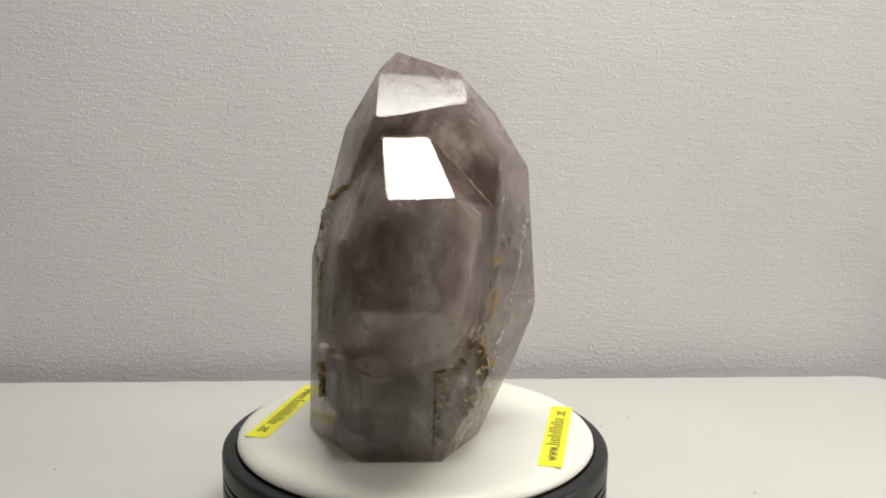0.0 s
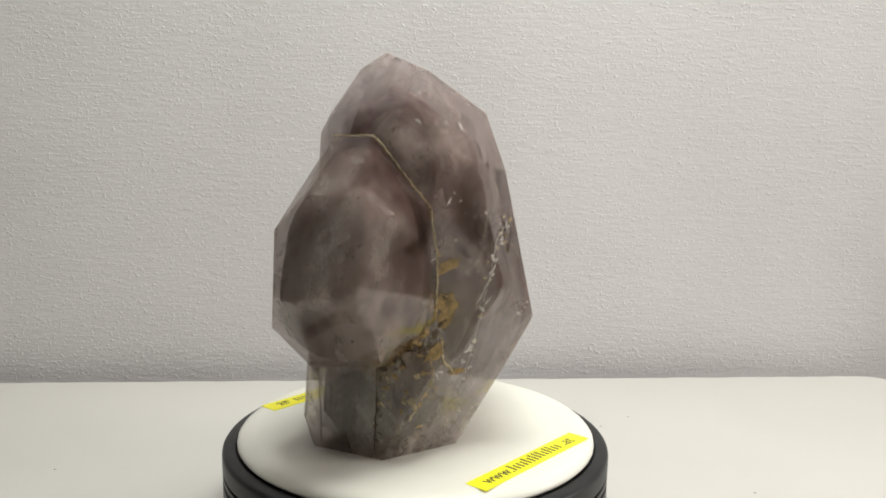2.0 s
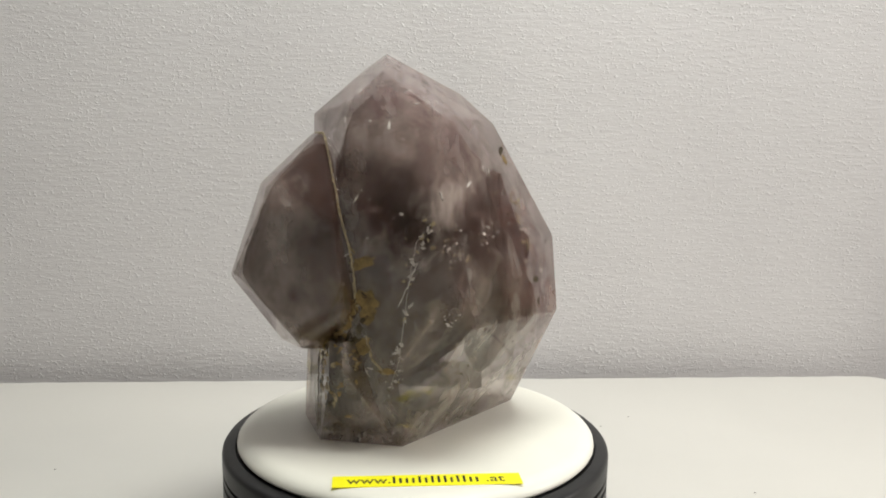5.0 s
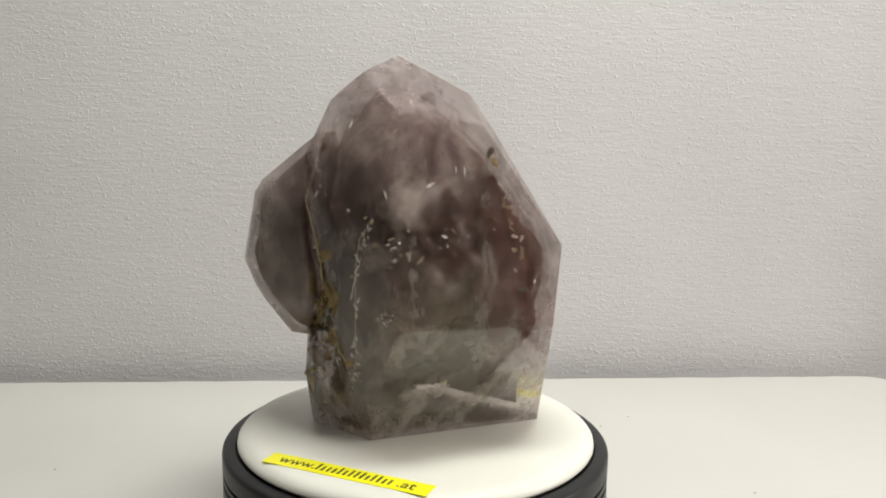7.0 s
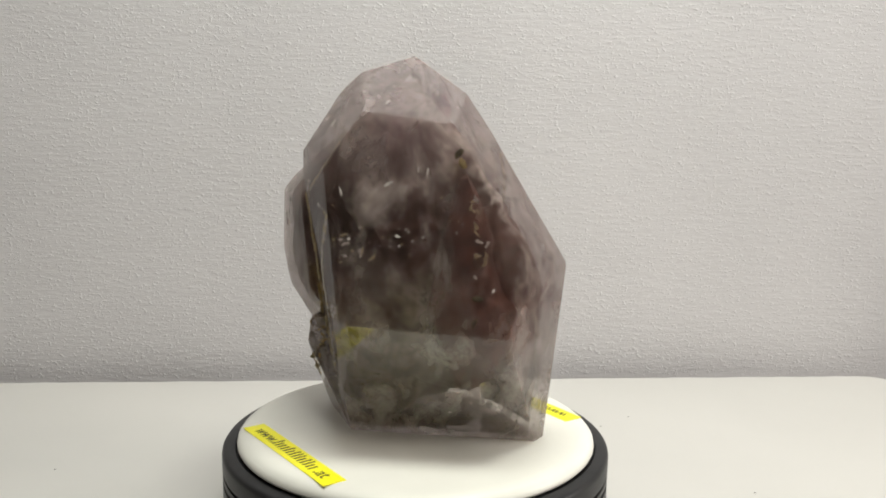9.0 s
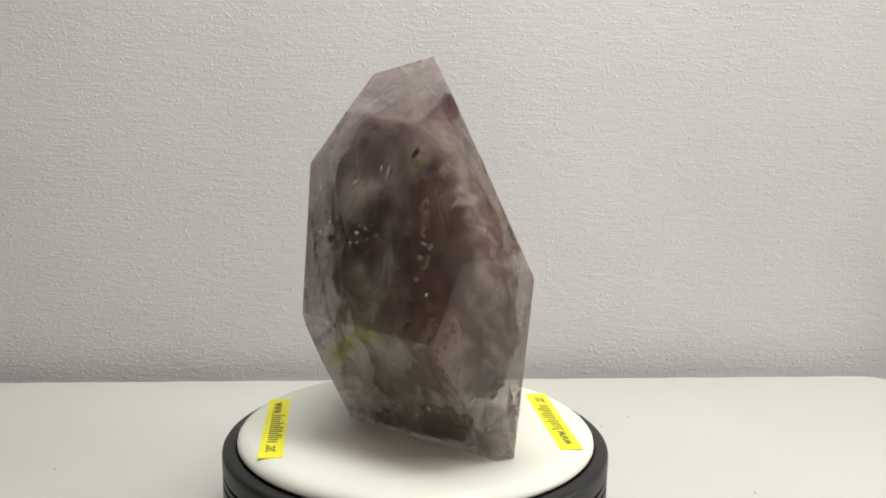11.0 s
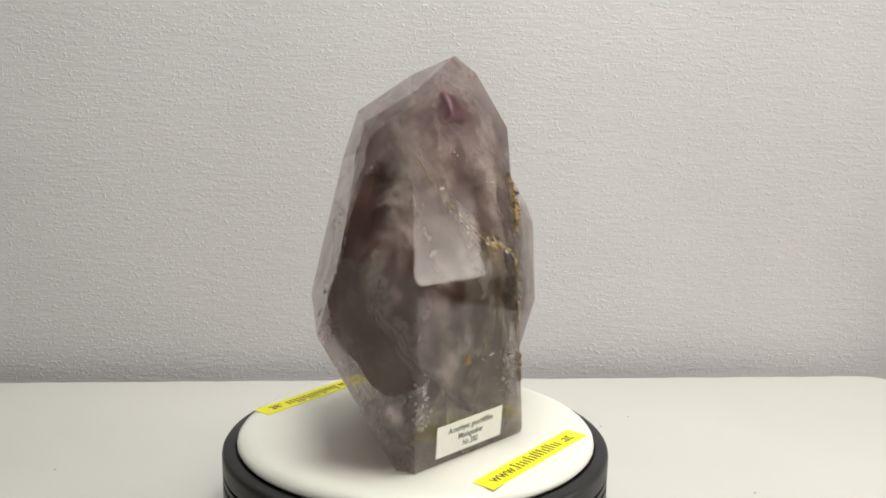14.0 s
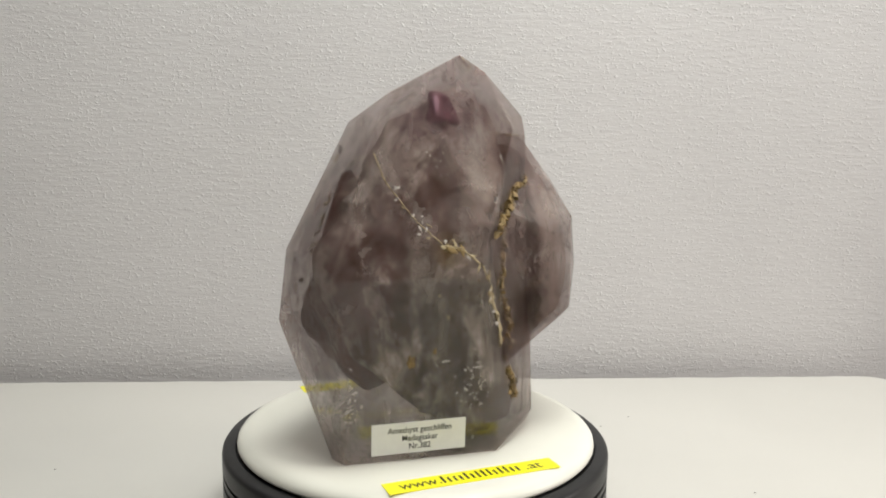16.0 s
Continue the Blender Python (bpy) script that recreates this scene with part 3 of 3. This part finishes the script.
for k, (p, a, b) in enumerate([((34.6, 12.5, 37.9), 1.2, 0.8), ((32.7, 11.1, 33.8), 2.4, 1.2), ((32, 8.6, 30.4), 2.2, 0.9), ((33.2, 0.9, 24.8), 1.6, 1.4), ((28.7, 1.5, 18.9), 1.2, 0.7), ((35.9, 19.2, 46), 0.8, 0.8), ((30, 5, 22), 0.8, 0.6), ((32.4, 14, 85), 2.4, 1.0), ((33, 16, 87), 1.2, 0.8), ((31, 18, 84), 1.4, 0.6), ((30, 40, 95), 2.2, 0.8), ((31, 38, 92), 1.2, 0.8), ((28, 33, 74), 0.9, 0.7), ((27, 36, 66), 0.8, 0.6)]):
    flake("dark_speck", p, a, b, SPECK_AND_SHADE, 240 + k, "dark green-brown speck in the stone")
for k, (p, a, b) in enumerate([((29.8, -30.6, 75.8), 12, 5), ((28.7, -28.6, 61.3), 10, 9), ((28, -28.2, 55.7), 10, 8), ((24.8, -29.4, 42.4), 9, 6), ((29.1, -21.2, 32.8), 9, 3),
                               ((10.2, 31, 112.5), 4.6, 3.0), ((-34.2, 27.1, 39.5), 6, 4), ((-37.7, 18.5, 43.3), 3, 1.5), ((-37, -15, 77), 6, 4), ((-23.7, -40.5, 105.4), 9, 6), ((-36, 11, 81), 6, 3)]):
    flake("ochre_patch", p, a, b, OCHRE, 40 + k, "rough ochre patch in the stone", rag=0.65)
# flat dark chips for the shade inside holes of the ochre crust
for k, (p, a, b) in enumerate([((28.2, -29.5, 62.5), 6, 4), ((27.3, -29, 54), 7, 3), ((25, -31, 49), 5, 3), ((12, -43, 40), 7, 5), ((9, -44, 36), 5, 3), ((6.6, -43.6, 24), 1.5, 2.5), ((6.5, -43.6, 14), 1.2, 2), ((20, -34, 45), 6, 2), ((21.4, 47.9, 65), 4.4, 3.0), ((22, 47.5, 56), 5.0, 1.6)]):
    flake("pit_shade", p, a, b, SPECK_AND_SHADE, 140 + k, "dark brown chip painting the shade of a pit", rag=0.6)
for k, p in enumerate([(-42, 4, 31.4), (-41, 5.9, 26.9), (-43, 2.2, 35.8), (-43, 0.6, 27.6), (-25.9, 48.2, 30.5), (-25, 48.9, 21.7), (-26.9, 44, 23.4), (-39, 14.1, 38.9),
                       (-30, -17.2, 114.4), (24.6, -26.9, 127.3), (15.6, -27.3, 137.1), (28.9, -20.8, 126.4), (32.3, -10.9, 125.5), (18.4, -0.6, 132.7), (31.3, -33.5, 100.3),
                       (38.9, -18.5, 95), (24.1, -8.8, 133.3), (39.4, -4.5, 100.8), (37.5, 3.8, 87.9), (25.3, -26.5, 33.4), (19.1, 21.2, 108.4), (12.5, 48.8, 66.5), (21, 18.3, 110.4), (28.8, 9.9, 104.2), (41, 1.3, 83.8), (30.1, 16.2, 85.4), (24.2, -27.6, 31.7), (8.9, 25.9, 13.2), (6.8, 34.7, 18.4), (18.7, -34.1, 128.1), (48.3, 1.3, 58.3), (46.5, -2, 54.2), (26.4, -35.9, 78.6)]):
    flake("fracture", p, 2.0 + 1.5 * ((k * 7) % 3), 1.0 + 0.5 * (k % 2), FROST, 80 + k, "small frosty fracture, its glint put into the pale colour")


def under_side(p):
    """True where the side crystal covers the skin of the large one."""
    co = on_skin(p)[0] * 1000
    return all(facet_normal(a, e).dot(co) < d for a, e, d in SIDE)


rnd = random.Random(77)
for centre, spread, count in (((-25, 48.5, 22), (2, 4, 12), 50), ((-42, 3, 30), (2, 6, 11), 60), ((30, 16, 86), (7, 7, 5), 10), ((47, 0, 57), (2, 3, 4), 8), ((28, -18, 30), (5, 6, 10), 12), ((-22, 12, 112), (8, 10, 10), 10), ((20, -25, 100), (10, 9, 22), 12)):
    for k in range(count):
        p = [c + rnd.gauss(0, 0.55) * w for c, w in zip(centre, spread)]
        if p[2] < 17 and p[0] < -20 or under_side(p):
            continue
        flake("fracture", p, rnd.uniform(0.4, 2.2), rnd.uniform(0.3, 1.1), FROST, rnd.randint(300, 9999), "small frosty fracture, its glint put into the pale colour", rag=0.2)

# cracks a little way under the skin, and pale chips coloured as glints
trail([(10, 36, 100), (10, 40, 82), (10, 44, 62)], 16, 3.6, [FROST, TAN, TAN], 521, 1.4, 0.0024)
trail([(40, -4, 84), (43, 4, 78), (40, 14, 80)], 10, 3.4, [TAN, TAN, FROST], 522, 1.6, 0.0028)
trail([(-34, 20, 96), (-40, 8, 70), (-38, 16, 44)], 14, 2.0, [FROST, TAN], 523, 6.0, 0.0015)
trail([(10, -72, 92), (-6, -74, 70), (14, -70, 56)], 20, 2.2, [FROST], 524, 6.0, 0.0012)
trail([(30, -16, 110), (38, -2, 90), (36, 4, 60), (30, 6, 30)], 24, 1.6, [FROST, TAN, TAN], 525, 8.0, 0.0025)
trail([(22, 24, 104), (26, 28, 80), (24, 30, 40)], 20, 1.4, [FROST, TAN, SPECK_AND_SHADE], 526, 8.0, 0.0025)
trail([(-20, 0, 130), (0, 14, 126), (14, -14, 136)], 22, 1.6, [FROST], 527, 6.0, 0.001)
trail([(28, -34, 58), (14, -43, 44), (-14, -44, 42)], 30, 5.0, [OCHRE, OCHRE, TAN, SPECK_AND_SHADE], 528, 1.8)

# the printed label
co, no = on_skin((-33.8, 22.6, 9.4))
side_way = Vector((-12.9, -34.6, 0.2)).normalized()
up_way = no.cross(side_way)
slip = tagged(new("label"), "white paper label with black print stuck on the stone", "label")
STICK = Matrix((side_way.to_4d(), up_way.to_4d(), no.to_4d(), (0, 0, 0, 1))).transposed()
STICK.translation = co
for row in range(3):
    STICK[3][row] = 0
part("paper", box(-0.0185, 0.0185, -0.0063, 0.0063, 0.00003, 0.00030), PAPER, slip)
for text, y in (("Amethyst geschliffen", 0.0022), ("Madagaskar", -0.0012), ("Nr.382", -0.0046)):
    lettering("lettering", text, 0.0033, INK, slip, Matrix.Translation((0.0003, y, 0.00033)), "CENTER", squeeze=0.92, bold=0.00003)

# dust on the table
for k, (x, y) in enumerate([(0.120, 0.113), (0.101, 0.097), (0.155, 0.014), (-0.225, 0.07), (-0.17, 0.035)]):
    bm = bmesh.new()
    bmesh.ops.create_icosphere(bm, subdivisions=1, radius=0.0006)
    for v in bm.verts:
        v.co *= 0.7 + 0.5 * noise.noise(v.co * 2000 + Vector((k, k, k)))
        v.co.z *= 0.5
    speck = tagged(part("dust_speck", bm, DUST), "tiny dark dust speck on the white table", "dust", "dust on the table")
    speck.location = (x, y, 0.0003)


def motions():
    rows = [(k * 0.5, -RATE * k * 0.5) for k in range(33)]
    walk(plate, [(t, pose(0, 0, 0, 0, 0, a)) for t, a in rows])
    walk(crystal, [(t, pose(0, 0, PLATE_Z, 0, 0, a)) for t, a in rows])
    for ob, m in zip(stickers, STICKER_AT):
        at = Matrix.Translation(m.translation / 1000) @ m.to_3x3().to_4x4()
        walk(ob, [(t, pose(0, 0, PLATE_Z, 0, 0, a) @ at) for t, a in rows])
    walk(slip, [(t, pose(0, 0, PLATE_Z, 0, 0, a) @ STICK) for t, a in rows])


motions()
